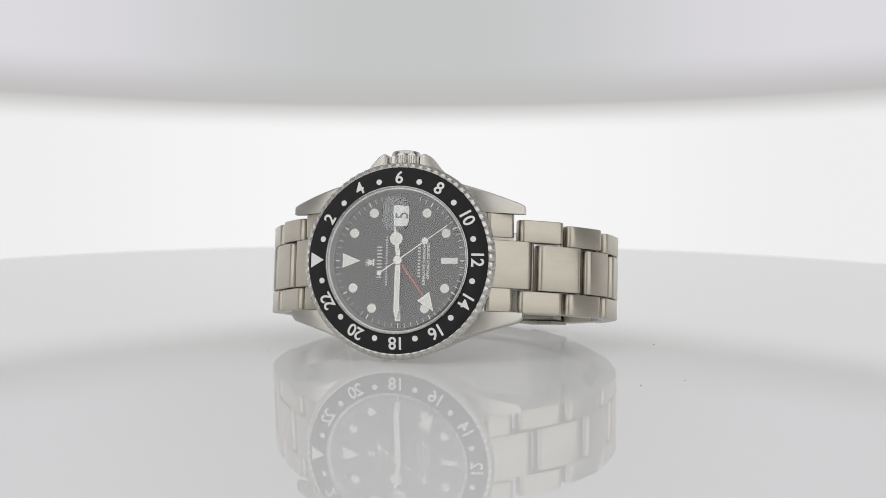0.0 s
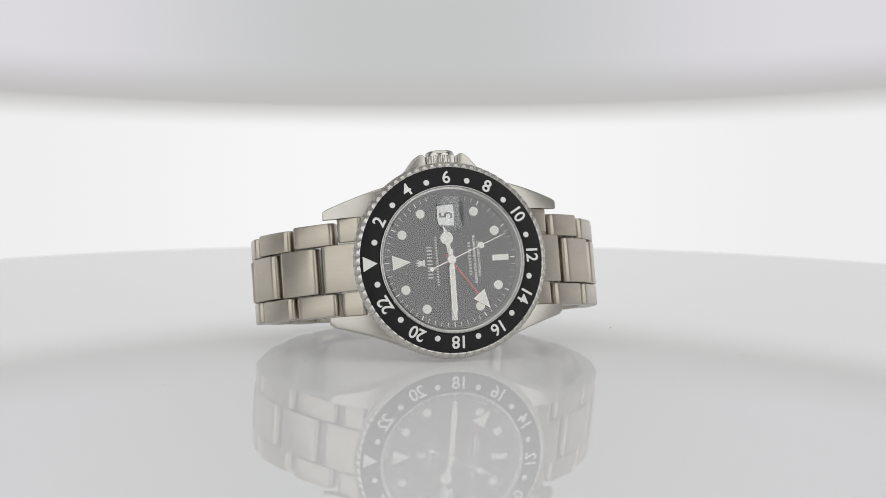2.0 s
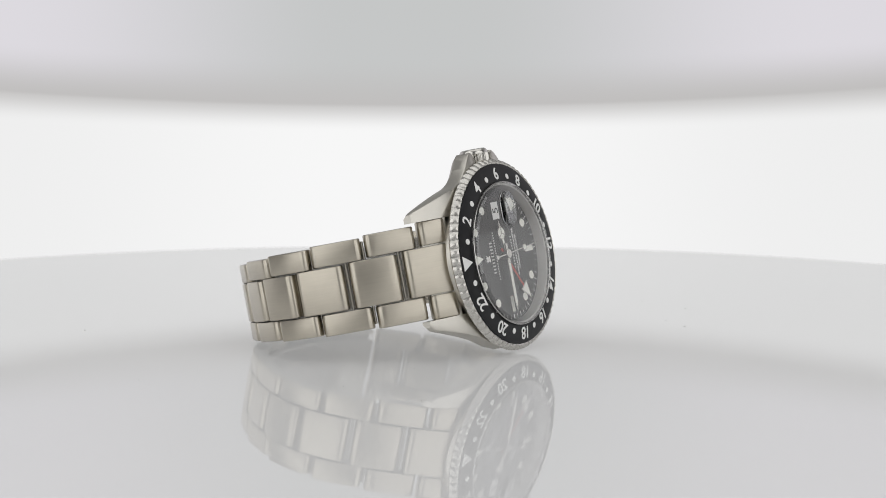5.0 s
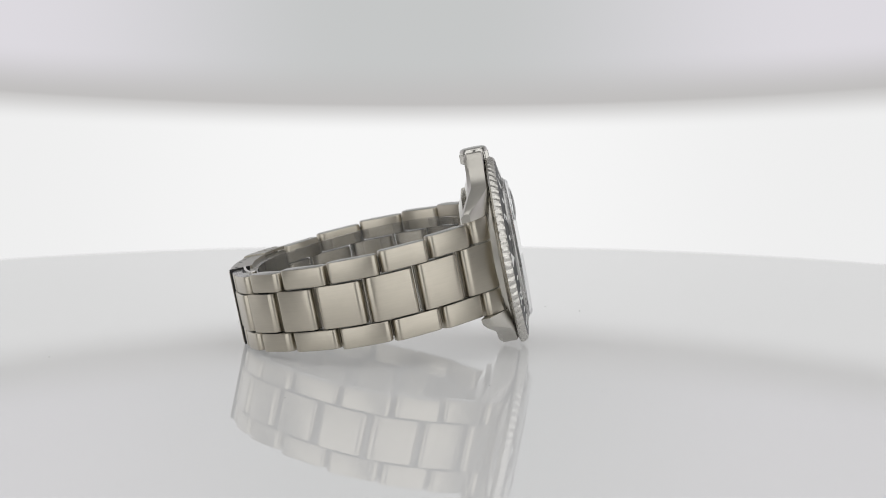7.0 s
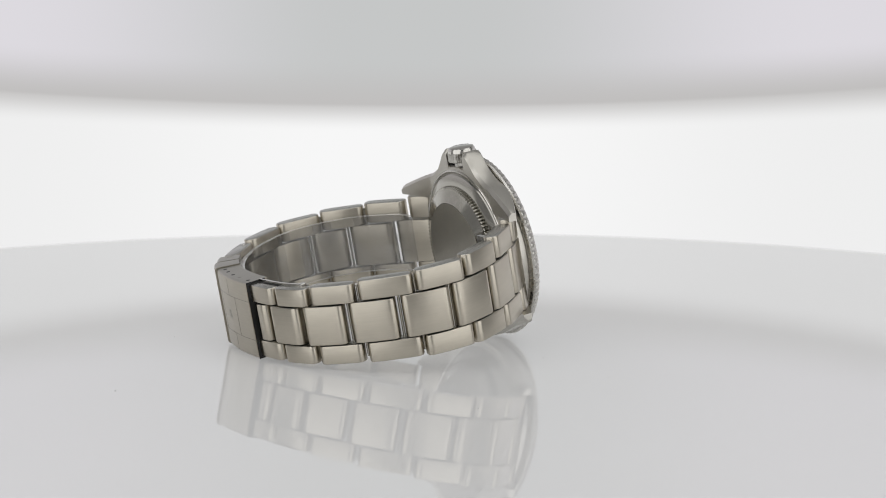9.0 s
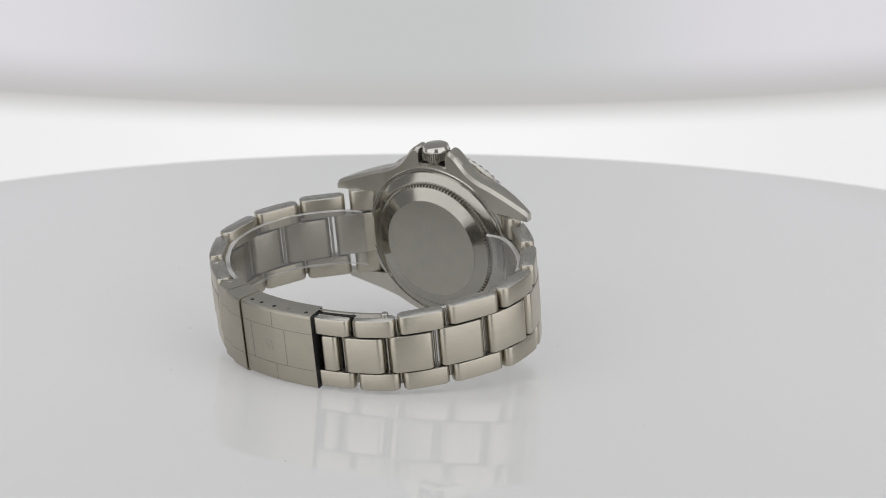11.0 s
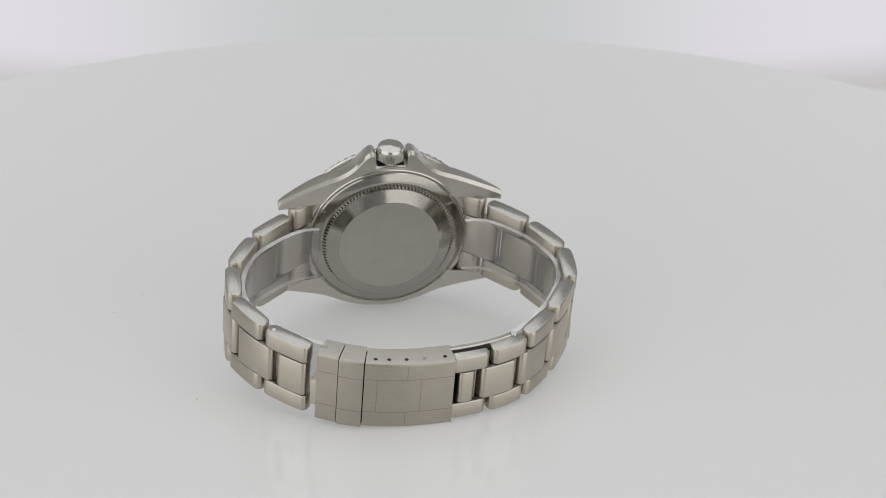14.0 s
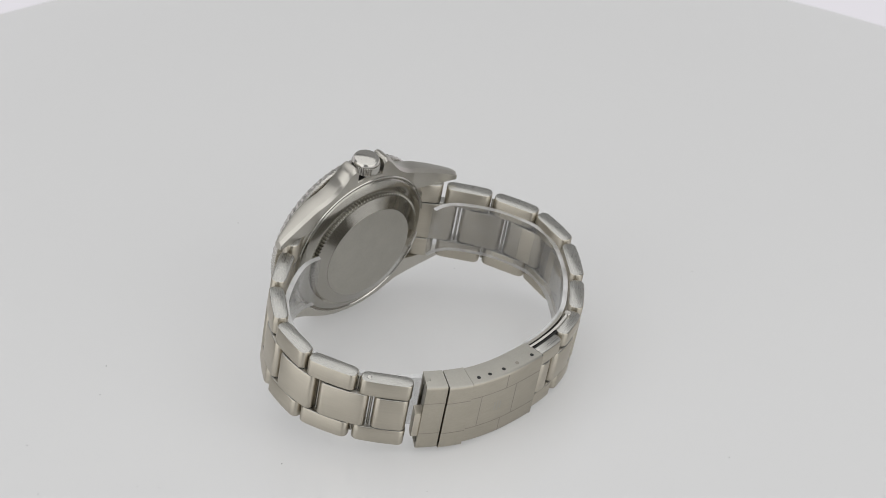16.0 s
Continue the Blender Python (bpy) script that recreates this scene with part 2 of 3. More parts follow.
turntable = tagged(new("turntable"), "round glossy white acrylic turntable with specks of dust", "turntable")
edge = [(0.01, 0), (60, 0), (200, 0), (202.4, 0), (202.5, 0), (203.6, -0.5), (204.2, -1.5), (204.2, -6.5), (203, -8), (0.01, -8)]
bm = bmesh.new()
rings = [[(r * math.cos(a), r * math.sin(a), z) for r, z in edge] for a in (2 * math.pi * i / 256 for i in range(257))]
disc = part("disc", fixed(skin(bm, rings, cap=False, closed=False)), acrylic, turntable, "glossy white acrylic disc with an added even glow", sharp=12)
for f in disc.data.polygons:
    f.use_smooth = abs(f.normal.z) < 0.999
bm = bmesh.new()
rings = [[(r * math.cos(a), r * math.sin(a), z) for r, z in ((0.01, -8), (60, -8), (60, -30), (35, -40), (35, -480), (110, -490), (110, -500), (0.01, -500))] for a in (2 * math.pi * i / 64 for i in range(65))]
part("pedestal", fixed(skin(bm, rings, cap=False, closed=False)), rim_grey, turntable, "grey pedestal below the disc")
speck = None
for x, y, r in ((56, -37, 0.32), (-51, -17, 0.2), (-1, -66, 0.22), (-20, 73, 0.3), (-26, -17, 0.2), (-57, -38, 0.2), (63, -29, 0.3), (91, -9, 0.25), (49, 15, 0.3), (84, -24, 0.25), (33, 41, 0.2),
                (72, 5, 0.2), (75, 2, 0.16), (-66, 20, 0.2)):
    if speck is None:
        bm = bmesh.new()
        bmesh.ops.create_icosphere(bm, subdivisions=1, radius=1)
        for v in bm.verts:
            v.co += noise.noise_vector(v.co * 2.3) * 0.3
            v.co.z *= 0.4
        speck = part("dust_speck", bm, dust, turntable, "tiny dark speck of dust")
        at = speck
    else:
        at = repeat(speck, Matrix())
    at.matrix_basis = pose(x * MM, y * MM, 0.00005, 0, 0, x * 40) @ Matrix.Diagonal((r * 0.6, r * 0.45, r * 0.6, 1))

# ---- the watch: x to 6 o'clock, z to the winding crown, y backwards; millimetres ----
watch = tagged(new("wrist_watch"), "steel dual-time wrist watch with black dial lying on its side", "watch")


# case
def rounded(a, xs, ys, w=0.8):
    """The outline at a, its corners eased over w."""
    if a > 23.5:
        w = 0.05
    if a < 4.6:
        w = 0.15
    return float(sum(np.interp(a + w * k, xs, ys) * g for k, g in ((-1, 0.15), (-0.5, 0.22), (0, 0.26), (0.5, 0.22), (1, 0.15))))


def upper_edge(x):
    a = abs(x)
    if a < 3.45:
        return 18.4
    return rounded(a, [3.5, 3.9, 4.9, 5.7, 6.5, 7.5, 8.5, 9.5, 10.5, 12, 15, 18, 21, 23.8, 24.4], [21.4, 21.9, 21.8, 21.0, 19.9, 18.7, 17.7, 17.0, 16.4, 15.7, 14.9, 14.0, 13.0, 12.0, 11.6])


def lower_edge(x):
    return rounded(abs(x), [0, 4, 8, 12, 16, 20, 23.6, 24.4], [19.2, 18.9, 17.8, 16.0, 14.4, 13.1, 12.0, 11.2])


def flank(bm, side, z_edge, xs):
    rings = []
    for x in xs:
        a = abs(x)
        inner = 9.95 if a > 12.9 else 12.0
        zo = z_edge(x)
        k = max(a - 13, 0) / 11.4
        yf, yb = 2.45 + 4.2 * k ** 1.5, 6.4 + 2.0 * k
        c = 0.45
        rings.append([(x, yf, side * inner), (x, yf, side * (zo - c)), (x, yf + 0.12, side * (zo - 0.14)), (x, yf + 0.42, side * zo), (x, yb - 0.7, side * zo), (x, yb, side * (zo - 0.7)), (x, yb, side * inner)])
    return skin(bm, rings)


bm = bmesh.new()
ends = [24.4, 24.2, 23.6]
span = sorted(set([-e for e in ends] + ends + [s * k for s in (-1, 1) for k in (3.44, 3.46, 3.6, 3.75, 12.89, 12.91)] + [k * 0.5 for k in range(-46, 47)]))
flank(bm, 1, upper_edge, span)
flank(bm, -1, lower_edge, span)
lathe([(18.4, 2.3), (18.6, 2.6), (18.6, 5.9), (18.3, 6.35), (13, 6.35), (13, 2.3)], 128, bm=bm)
case = part("case", fixed(bm), brushed_case, watch, "brushed steel case with long lugs and crown guards", sharp=33)

# crown
def toothed(n, depth):
    def wave(k, a):
        return -depth * (0.5 + 0.5 * math.cos(n * a)) if k in (5, 6) else 0
    return wave


bm = lathe([(0.01, 0), (2.2, 0.06), (2.65, 0.22), (2.9, 0.6), (2.95, 1.15), (3.1, 1.2), (3.1, 3.0), (2.7, 3.2), (1.9, 3.3), (1.9, 6.0), (0.01, 6.0)], 288, toothed(36, 0.24))
crown = part("crown", bm, polished, watch, "fluted polished steel winding crown", pose(0, 4.3 * MM, 22.6 * MM, -90, 0, 0))

# black plate under the crown, the shade there put into its colour
bm = bmesh.new()
skin(bm, [[(x, y, z) for x, y in ((-2.9, 2.7), (2.9, 2.7), (2.9, 6.0), (-2.9, 6.0))] for z in (18.3, 18.55)])
part("crown_shade", fixed(bm), gap_shade, case, "black plate painted as the shade under the crown")

# case back
N = 110


def flutes(k, a):
    return -0.55 * min(max(0.45 + 1.3 * math.cos(N * a), 0), 1) if k in (8, 9, 10) else 0


bm = lathe([(16.9, 7.6), (16.9, 8.0), (16.65, 8.25), (16.1, 8.5), (15.5, 8.73), (15.0, 8.92), (14.72, 8.99), (14.66, 9.0), (14.5, 9.07), (14.45, 9.75), (14.25, 9.95), (13.85, 10.0), (13.78, 10.03), (11.25, 10.95), (11.15, 11.0), (0.01, 11.0), (0.01, 7.6)], N * 8, flutes)
case_back = part("case_back", bm, back_steel, watch, "polished steel screw-down case back with fluted ring", pose(0, -1.5 * MM, 0), sharp=18)
part("back_plate", plate(disc_outline(0, 0, 11.1, 96), 11.0, 11.06), satin, case_back, "satin round centre of the case back")
bm = lathe([(17.65, 7.6), (17.65, 8.02), (17.5, 8.16), (17.34, 8.16), (17.22, 8.0), (17.22, 7.6)], 160)
part("gasket_ring", bm, polished, case_back, "thin step ring round the case back")
# flat darker ring; the groove's shade is painted by its colour
part("back_groove_shade", lathe([(17.24, 7.7), (17.24, 7.97), (16.88, 7.97), (16.88, 7.7)], 128), engraved, case_back, "narrow darker ring painted as the shaded groove round the case back")


# bezel
def knurl(k, a):
    w = (0.5 + 0.5 * math.cos(72 * a)) ** 2
    return {2: -0.12, 3: -0.4, 4: -0.3}.get(k, 0) * w


bm = lathe([(15.2, 0.9), (18.85, 0.42), (19.15, 0.28), (19.55, 0.55), (19.95, 1.25), (20.0, 1.75), (19.75, 2.1), (19.2, 2.3), (15.2, 2.3)], 72 * 8, knurl)
bezel = part("bezel", bm, bezel_steel, watch, "rotating steel bezel with scalloped coin edge", sharp=25)
bm = lathe([(15.0, -0.32), (15.1, -0.36), (18.75, 0.28), (18.82, 0.36), (18.82, 0.8), (15.0, 0.8)], 192)
part("bezel_insert", bm, insert_black, bezel, "black 24 hour bezel insert")


def on_insert(r):
    return -0.36 + (r - 15.1) * 0.64 / 3.65


for hour in range(1, 24):
    a = 180 - 15 * hour
    c, s = math.cos(radians(a)), math.sin(radians(a))
    if hour % 2:
        bm = plate(disc_outline(16.3 * c, 16.3 * s, 0.58, 20), -0.05, 0.15)
        for v in bm.verts:
            v.co.y += on_insert(math.hypot(v.co.x, v.co.z))
        part("bezel_dot", bm, white_print, bezel)
    else:
        r = 16.75
        bm = lettering(str(hour), 3.5, (r * c, r * s), a, 0, 0.06, 0.06, 0.92)
        for v in bm.verts:
            v.co.y += on_insert(math.hypot(v.co.x, v.co.z)) - 0.02
        part("bezel_numeral", bm, white_print, bezel)
bm = plate(turned([(-1.5, 0), (1.35, 1.55), (1.35, -1.55)], 180, 16.95), -0.05, 0.1)
for v in bm.verts:
    v.co.y += on_insert(math.hypot(v.co.x, v.co.z)) + 0.01
part("bezel_triangle", bm, white_print, bezel, "white triangle at twenty-four hours")

# dial
DY = 1.65
dial = part("dial", plate(disc_outline(0, 0, 14.0, 128), DY, DY + 0.5), dial_black, watch, "glossy black dial with round luminous markers")
part("rehaut", lathe([(14.0, DY + 0.1), (13.85, DY - 0.02), (14.30, -0.2), (14.95, -0.3), (14.95, DY + 0.1)], 160), rehaut_steel, watch, "grey steel ring between dial and crystal")
part("crystal_seat", lathe([(14.62, -0.2), (14.66, -0.72), (14.8, -0.8), (14.95, -0.72), (14.99, -0.2)], 160), ring_steel, watch, "bright steel ring round the crystal")


def marker(outline, edge):
    part("hour_marker", plate(outline, DY - 0.25, DY + 0.05, 0.08), polished, dial)
    cx, cz = (sum(p[k] for p in outline) / len(outline) for k in (0, 1))
    part("marker_lume", plate([(cx + (x - cx) * edge, cz + (z - cz) * edge) for x, z in outline], DY - 0.29, DY - 0.2, 0.03), lume, dial)


for hour in (1, 2, 4, 5, 7, 8, 10, 11):
    a = radians(180 - 30 * hour)
    marker(disc_outline(11.12 * math.cos(a), 11.12 * math.sin(a), 1.0), 0.83)
for hour in (6, 9):
    marker(turned([(-1.75, -0.62), (1.75, -0.62), (1.75, 0.62), (-1.75, 0.62)], 180 - 30 * hour, 10.5), 0.84)
marker(turned([(-2.1, 0), (1.85, 1.55), (1.85, -1.55)], 180, 10.2), 0.82)
bm = bmesh.new()
for k in range(60):
    if 13 <= k <= 17:
        continue
    h, w = (0.55, 0.05) if k % 5 else (0.6, 0.10)
    plate(turned([(-h, -w), (0.35, -w), (0.35, w), (-h, w)], 180 - 6 * k, 13.2), DY - 0.02, DY + 0.05, bm=bm)
part("minute_track", bm, white_print, dial, "fine white minute track")


def bars(name, x, z0, z1, height, words, space=0.45):
    """Small printed marks along z in place of names."""
    bm = bmesh.new()
    total = sum(words) + space * height * (len(words) - 1)
    k, z = (z1 - z0) / total, z0
    for w in words:
        plate([(x - height / 2, z), (x + height / 2, z), (x + height / 2, z + w * k), (x - height / 2, z + w * k)], DY - 0.02, DY + 0.05, bm=bm)
        z += (w + space * height) * k
    part(name, bm, white_print if height > 1.5 else grey_print, dial)


bars("printed_name", -4.25, -3.5, 2.9, 1.05, [0.26] * 10, 0.36)
bars("printed_line", -2.75, -5.0, 4.9, 0.40, [0.20] * 19)
bars("printed_line", 4.1, -3.3, 3.4, 0.55, [0.28] * 11)
part("printed_words", lettering("SUPERLATIVE CHRONOMETER", 0.72, (5.15, 0.0), 180, DY, 0.06, 0.012, 1.0), white_print, dial)
part("printed_words", lettering("OFFICIALLY CERTIFIED", 0.72, (6.0, 0.0), 180, DY, 0.06, 0.012, 1.0), white_print, dial)
bars("printed_line", 13.72, -2.6, -0.6, 0.13, [0.12] * 5)
bars("printed_line", 13.72, 0.6, 2.6, 0.13, [0.12] * 5)
# metal emblem in white paint, its bright shine put into the colour
bm = bmesh.new()
for k in range(-2, 3):
    plate(turned([(0, -0.22), (1.7 - 0.15 * abs(k), 0), (0, 0.22)], 180 + 14 * k, 0.3, (-5.5, -0.35)), DY - 0.03, DY + 0.05, bm=bm)
plate([(-5.7, -1.0), (-5.3, -1.0), (-5.3, 0.3), (-5.7, 0.3)], DY - 0.025, DY + 0.05, bm=bm)
part("applied_emblem", bm, white_print, dial, "small fan-shaped emblem in white paint for its metal shine")
part("date_window", plate([(-1.4, 7.4), (1.25, 7.4), (1.25, 11.0), (-1.4, 11.0)], DY - 0.03, DY + 0.05), white_print, dial, "white date window")
part("date_numeral", lettering("5", 2.9, (-0.05, 9.2), 180, DY - 0.05, 0.04, 0.02), ink, dial)

# hands
def hand(name, y, edge_mat, outline, inner=None, label=""):
    ob = part(name, plate(outline, y - 0.12, y + 0.1, 0.04), edge_mat, watch, label)
    if inner:
        part("hand_lume", plate(inner, y - 0.16, y - 0.1, 0.02), lume, ob)
    return ob


A = -53.5
gmt = hand("gmt_hand", 1.25, red_paint, turned([(-1.5, -0.22), (9.6, -0.16), (9.6, 0.16), (-1.5, 0.22)], A), None, "thin red hand with a white arrowhead")
part("arrowhead", plate(turned([(8.9, -1.55), (12.7, 0), (8.9, 1.55)], A), 1.1, 1.3, 0.04), polished, gmt)
part("arrow_lume", plate(turned([(9.25, -1.15), (12.0, 0), (9.25, 1.15)], A), 1.06, 1.12, 0.02), lume, gmt)
A = 97.5
hour = hand("hour_hand", 0.9, polished, turned([(-1.6, -0.35), (3.4, -0.45), (3.4, 0.45), (-1.6, 0.35)], A), turned([(0.9, -0.2), (3.2, -0.27), (3.2, 0.27), (0.9, 0.2)], A), "short steel hour hand with a round luminous head")
ring = disc_outline(4.45 * math.cos(radians(A)), 4.45 * math.sin(radians(A)), 1.35, 32)
part("hand_ring", plate(ring, 0.76, 1.0, 0.05), polished, hour)
part("ring_lume", plate(disc_outline(4.45 * math.cos(radians(A)), 4.45 * math.sin(radians(A)), 1.12, 32), 0.72, 0.8, 0.02), lume, hour)
for k in (0, 120, 240):
    base = turned([(0, -0.09), (1.15, -0.09), (1.15, 0.09), (0, 0.09)], A + k, 0, (4.45 * math.cos(radians(A)), 4.45 * math.sin(radians(A))))
    part("ring_spoke", plate(base, 0.68, 0.76), polished, hour)
part("hand_tip", plate(turned([(5.7, -0.42), (7.6, 0), (5.7, 0.42)], A), 0.78, 1.0, 0.03), polished, hour)
A = -90.4
hand("minute_hand", 0.55, polished, turned([(-2.2, -0.4), (0.8, -0.4), (1.6, -0.58), (10.3, -0.58), (12.1, 0), (10.3, 0.58), (1.6, 0.58), (0.8, 0.4), (-2.2, 0.4)], A),
     turned([(2.0, -0.33), (10.1, -0.33), (11.0, 0), (10.1, 0.33), (2.0, 0.33)], A), "long steel minute hand with luminous centre")
second = part("second_hand", plate([(-4.6, -0.12), (12.4, -0.08), (12.4, 0.08), (-4.6, 0.12)], -0.05, 0.05), polished, watch, "thin steel second hand with a luminous dot")
part("hand_dot", plate(disc_outline(6.8, 0, 0.72), -0.12, 0.08, 0.05), polished, second)
part("dot_lume", plate(disc_outline(6.8, 0, 0.52), -0.16, -0.1, 0.02), lume, second)
part("counterweight", plate(disc_outline(-4.6, 0, 0.5), -0.08, 0.08, 0.04), polished, second)
part("hand_hub", plate(disc_outline(0, 0, 0.95), -0.02, 1.4, 0.1), polished, watch, "polished steel centre hub of the hands")

# crystal
def crystal_shell():
    rings = [[(q * math.cos(a), y, q * math.sin(a)) for q, y in ((0.01, -1.5), (13.9, -1.5), (14.1, -1.5), (14.55, -1.1), (14.6, -0.3))] for a in (2 * math.pi * i / 160 for i in range(161))]
    return fixed(skin(bmesh.new(), rings, cap=False, closed=False))


crystal = part("crystal", crystal_shell(), sapphire, watch, "flat sapphire crystal with bevelled edge")
crystal.visible_shadow = False
bm = bmesh.new()
rings = []
for q in (1.0, 1.0, 0.97, 0.92, 0.85, 0.75, 0.62, 0.48, 0.32, 0.16, 0.02):
    ring = []
    y = -1.52 if not rings else -1.72 - 0.5 * (1 - q * q)
    for i in range(64):
        a = 2 * math.pi * i / 64
        c, s = math.cos(a), math.sin(a)
        g = (abs(c) ** 3 + abs(s) ** 3) ** (-1 / 3)
        ring.append((2.85 * g * c * q - 0.05, y, 9.2 + 3.5 * g * s * q))
    rings.append(ring)
cyclops = part("date_magnifier", fixed(skin(bm, rings)), lens_glass, crystal, "domed magnifier over the date")
cyclops.visible_shadow = False

# ---- bracelet ----
KNOTS = [(-16.5, 2.6), (-20, 4.9), (-24.2, 8.6), (-29, 13.7), (-32.9, 19.2), (-35.7, 26), (-36.0, 31), (-34.2, 37.2), (-30.5, 43.5), (-26, 48.9), (-20.3, 54.2), (-13.5, 57.2), (-5.5, 58.8), (3, 59.3),
         (9, 58.9), (14, 57.9), (19.5, 55.7), (25.2, 52.3), (30.8, 47.2), (35.5, 41), (38.3, 34.3), (38.2, 27.5), (36.3, 21.3), (32, 14.8), (27.5, 10.8), (24.2, 8.4), (20, 4.9), (16.5, 2.6)]


def smooth_line(knots, n=24):
    p = np.array(knots, float)
    p = np.vstack([2 * p[0] - p[1], p, 2 * p[-1] - p[-2]])
    out = []
    for a, b, c, d in zip(p, p[1:], p[2:], p[3:]):
        for t in np.arange(n) / n:
            out.append(0.5 * (2 * b + (c - a) * t + (2 * a - 5 * b + 4 * c - d) * t ** 2 + (3 * b - a - 3 * c + d) * t ** 3))
    out = np.array(out + [p[-2]])
    for _ in range(14):
        out[1:-1] = (out[:-2] + 2 * out[1:-1] + out[2:]) / 4
    return out


LINE = smooth_line(KNOTS)
ALONG = np.r_[0, np.cumsum(np.hypot(*np.diff(LINE, axis=0).T))]
TOTAL = ALONG[-1]


def at(s):
    return np.array([np.interp(s, ALONG, LINE[:, 0]), np.interp(s, ALONG, LINE[:, 1])])


def outwards(s):
    d = at(s + 0.4) - at(s - 0.4)
    d /= np.hypot(*d)
    return np.array([d[1], -d[0]]) * -1.0


def find(x, y):
    return ALONG[np.argmin(np.hypot(LINE[:, 0] - x, LINE[:, 1] - y))]


def half(s):
    """Half width of the bracelet, tapering to the clasp."""
    k = min(s, TOTAL - s) / (TOTAL / 2)
    return 9.88 - 2.25 * min(k * 1.2, 1)


def middle(s):
    """The bracelet sags a little between case and clasp."""
    return float(np.interp(s / TOTAL, [0, 0.1, 0.25, 0.38, 0.45, 0.58, 0.68, 0.8, 0.9, 1], [0, -0.15, -0.25, -0.6, -0.7, -0.8, -1.2, -0.9, -0.6, -0.1]))


def link_frame(s0, s1):
    a, b = at(s0), at(s1)
    d = (b - a) / np.hypot(*(b - a))
    out = outwards((s0 + s1) / 2)
    out = out - d * (out @ d)
    out /= np.hypot(*out)
    mid = (a + b) / 2
    m = Matrix(((d[0], out[0], 0, mid[0] * MM), (d[1], out[1], 0, mid[1] * MM), (0, 0, 1, 0), (0, 0, 0, 1)))
    return m, np.hypot(*(b - a)), d, out, mid


def link(name, s0, s1, z0, z1, thick=3.2, lift=0.0, r=1.2, gap=0.55):
    """One link piece: rounded at both ends, its outer face slightly bowed."""
    m, length, d, out, mid = link_frame(s0, s1)
    bow = (at((s0 + s1) / 2) - mid) @ out
    sag = 0.3 * bow + 0.16
    lift += 0.36 * bow - 0.06
    L = length / 2 - gap
    side = []
    for i in range(11):
        u = -L + r + (2 * L - 2 * r) * i / 10
        side.append((u, sag * (1 - (u / (L + gap)) ** 2) + lift))
    start, end = side[0], side[-1]
    outline = [(start[0] - r * math.cos(q), start[1] - r + r * math.sin(q)) for q in np.linspace(0, math.pi / 2, 6)][:-1] + side
    outline += [(end[0] + r * math.sin(q), end[1] - r + r * math.cos(q)) for q in np.linspace(0, math.pi / 2, 6)][1:]
    r2 = min(1.35, thick - r - 0.1)
    inner = [(end[0] + r - r2 + r2 * math.cos(q), end[1] - thick + r2 - r2 * math.sin(q)) for q in np.linspace(0, math.pi / 2, 4)]
    inner += [(start[0] - r + r2 - r2 * math.sin(q), start[1] - thick + r2 - r2 * math.cos(q)) for q in np.linspace(0, math.pi / 2, 4)]
    outline += inner
    cx, cy = np.mean(outline, axis=0)

    def ring(z, inset):
        return [(x - inset * np.sign(x) * min(abs(x) / 0.5, 1), y - inset * (1 if y > cy else -1), z) for x, y in outline]

    bm = bmesh.new()
    c = 0.24
    skin(bm, [ring(z0, c), ring(z0 + 0.07, c * 0.42), ring(z0 + c, 0), ring(z1 - c, 0), ring(z1 - 0.07, c * 0.42), ring(z1, c)])
    fixed(bm)
    for f in bm.faces:
        if abs(f.normal.z) > 0.75:
            f.material_index = 1
    return part(name, bm, [brushed, side_steel], watch, m=m, sharp=50)


outer_left = [0.6] + [find(*p) for p in ((-22.4, 7.2), (-30.2, 15.2), (-35.4, 25.3), (-34.5, 36.4), (-28.2, 46.4), (-20.9, 53.8), (-12.2, 57.6))] + [find(-3.0, 59.0)]
centre_left = [0.6] + [find(*p) for p in ((-25.6, 10.0), (-32.5, 18.7), (-35.9, 29.3), (-32.7, 39.9), (-26.3, 48.5), (-18.7, 55.1), (-9.6, 58.1))] + [find(-4.5, 58.9)]
outer_right = [find(24.3, 52.9)] + [find(*p) for p in ((32.9, 45.0), (38.2, 35.0), (37.2, 23.8), (31.5, 14.4), (23.0, 7.4))] + [TOTAL - 0.6]
centre_right = [find(24.3, 52.9)] + [find(*p) for p in ((30.7, 47.4), (37.0, 38.0), (38.1, 27.0), (34.4, 18.1), (26.2, 9.8))] + [TOTAL - 0.6]
for gaps, first in ((outer_left, 0), (outer_right, len(outer_right) - 2)):
    for k, (s0, s1) in enumerate(zip(gaps, gaps[1:])):
        s = (s0 + s1) / 2
        w, z, c = half(s), middle(s), half(s) * 0.5
        if k == first:
            w, z = 9.94, 0.0
        name = "end_link" if k == first else "outer_link"
        link(name, s0, s1, z + c + 0.2, z + w)
        link(name, s0, s1, z - w, z - c - 0.2)
for gaps, first in ((centre_left, 0), (centre_right, len(centre_right) - 2)):
    for k, (s0, s1) in enumerate(zip(gaps, gaps[1:])):
        s = (s0 + s1) / 2
        link("end_link_centre" if k == first else "centre_link", s0, s1, middle(s) - half(s) * 0.5, middle(s) + half(s) * 0.5, lift=0.12, gap=0.72)


def rod(name, centre, radius, z0, z1, mat, label="", parent=watch):
    bm = bmesh.new()
    c = min(radius * 0.3, 0.15)
    skin(bm, [[(centre[0] + q * math.cos(a), centre[1] + q * math.sin(a), z) for a in (2 * math.pi * i / 20 for i in range(20))]
              for q, z in ((radius - c, z0), (radius, z0 + c), (radius, z1 - c), (radius - c, z1))])
    return part(name, fixed(bm), mat, parent, label)


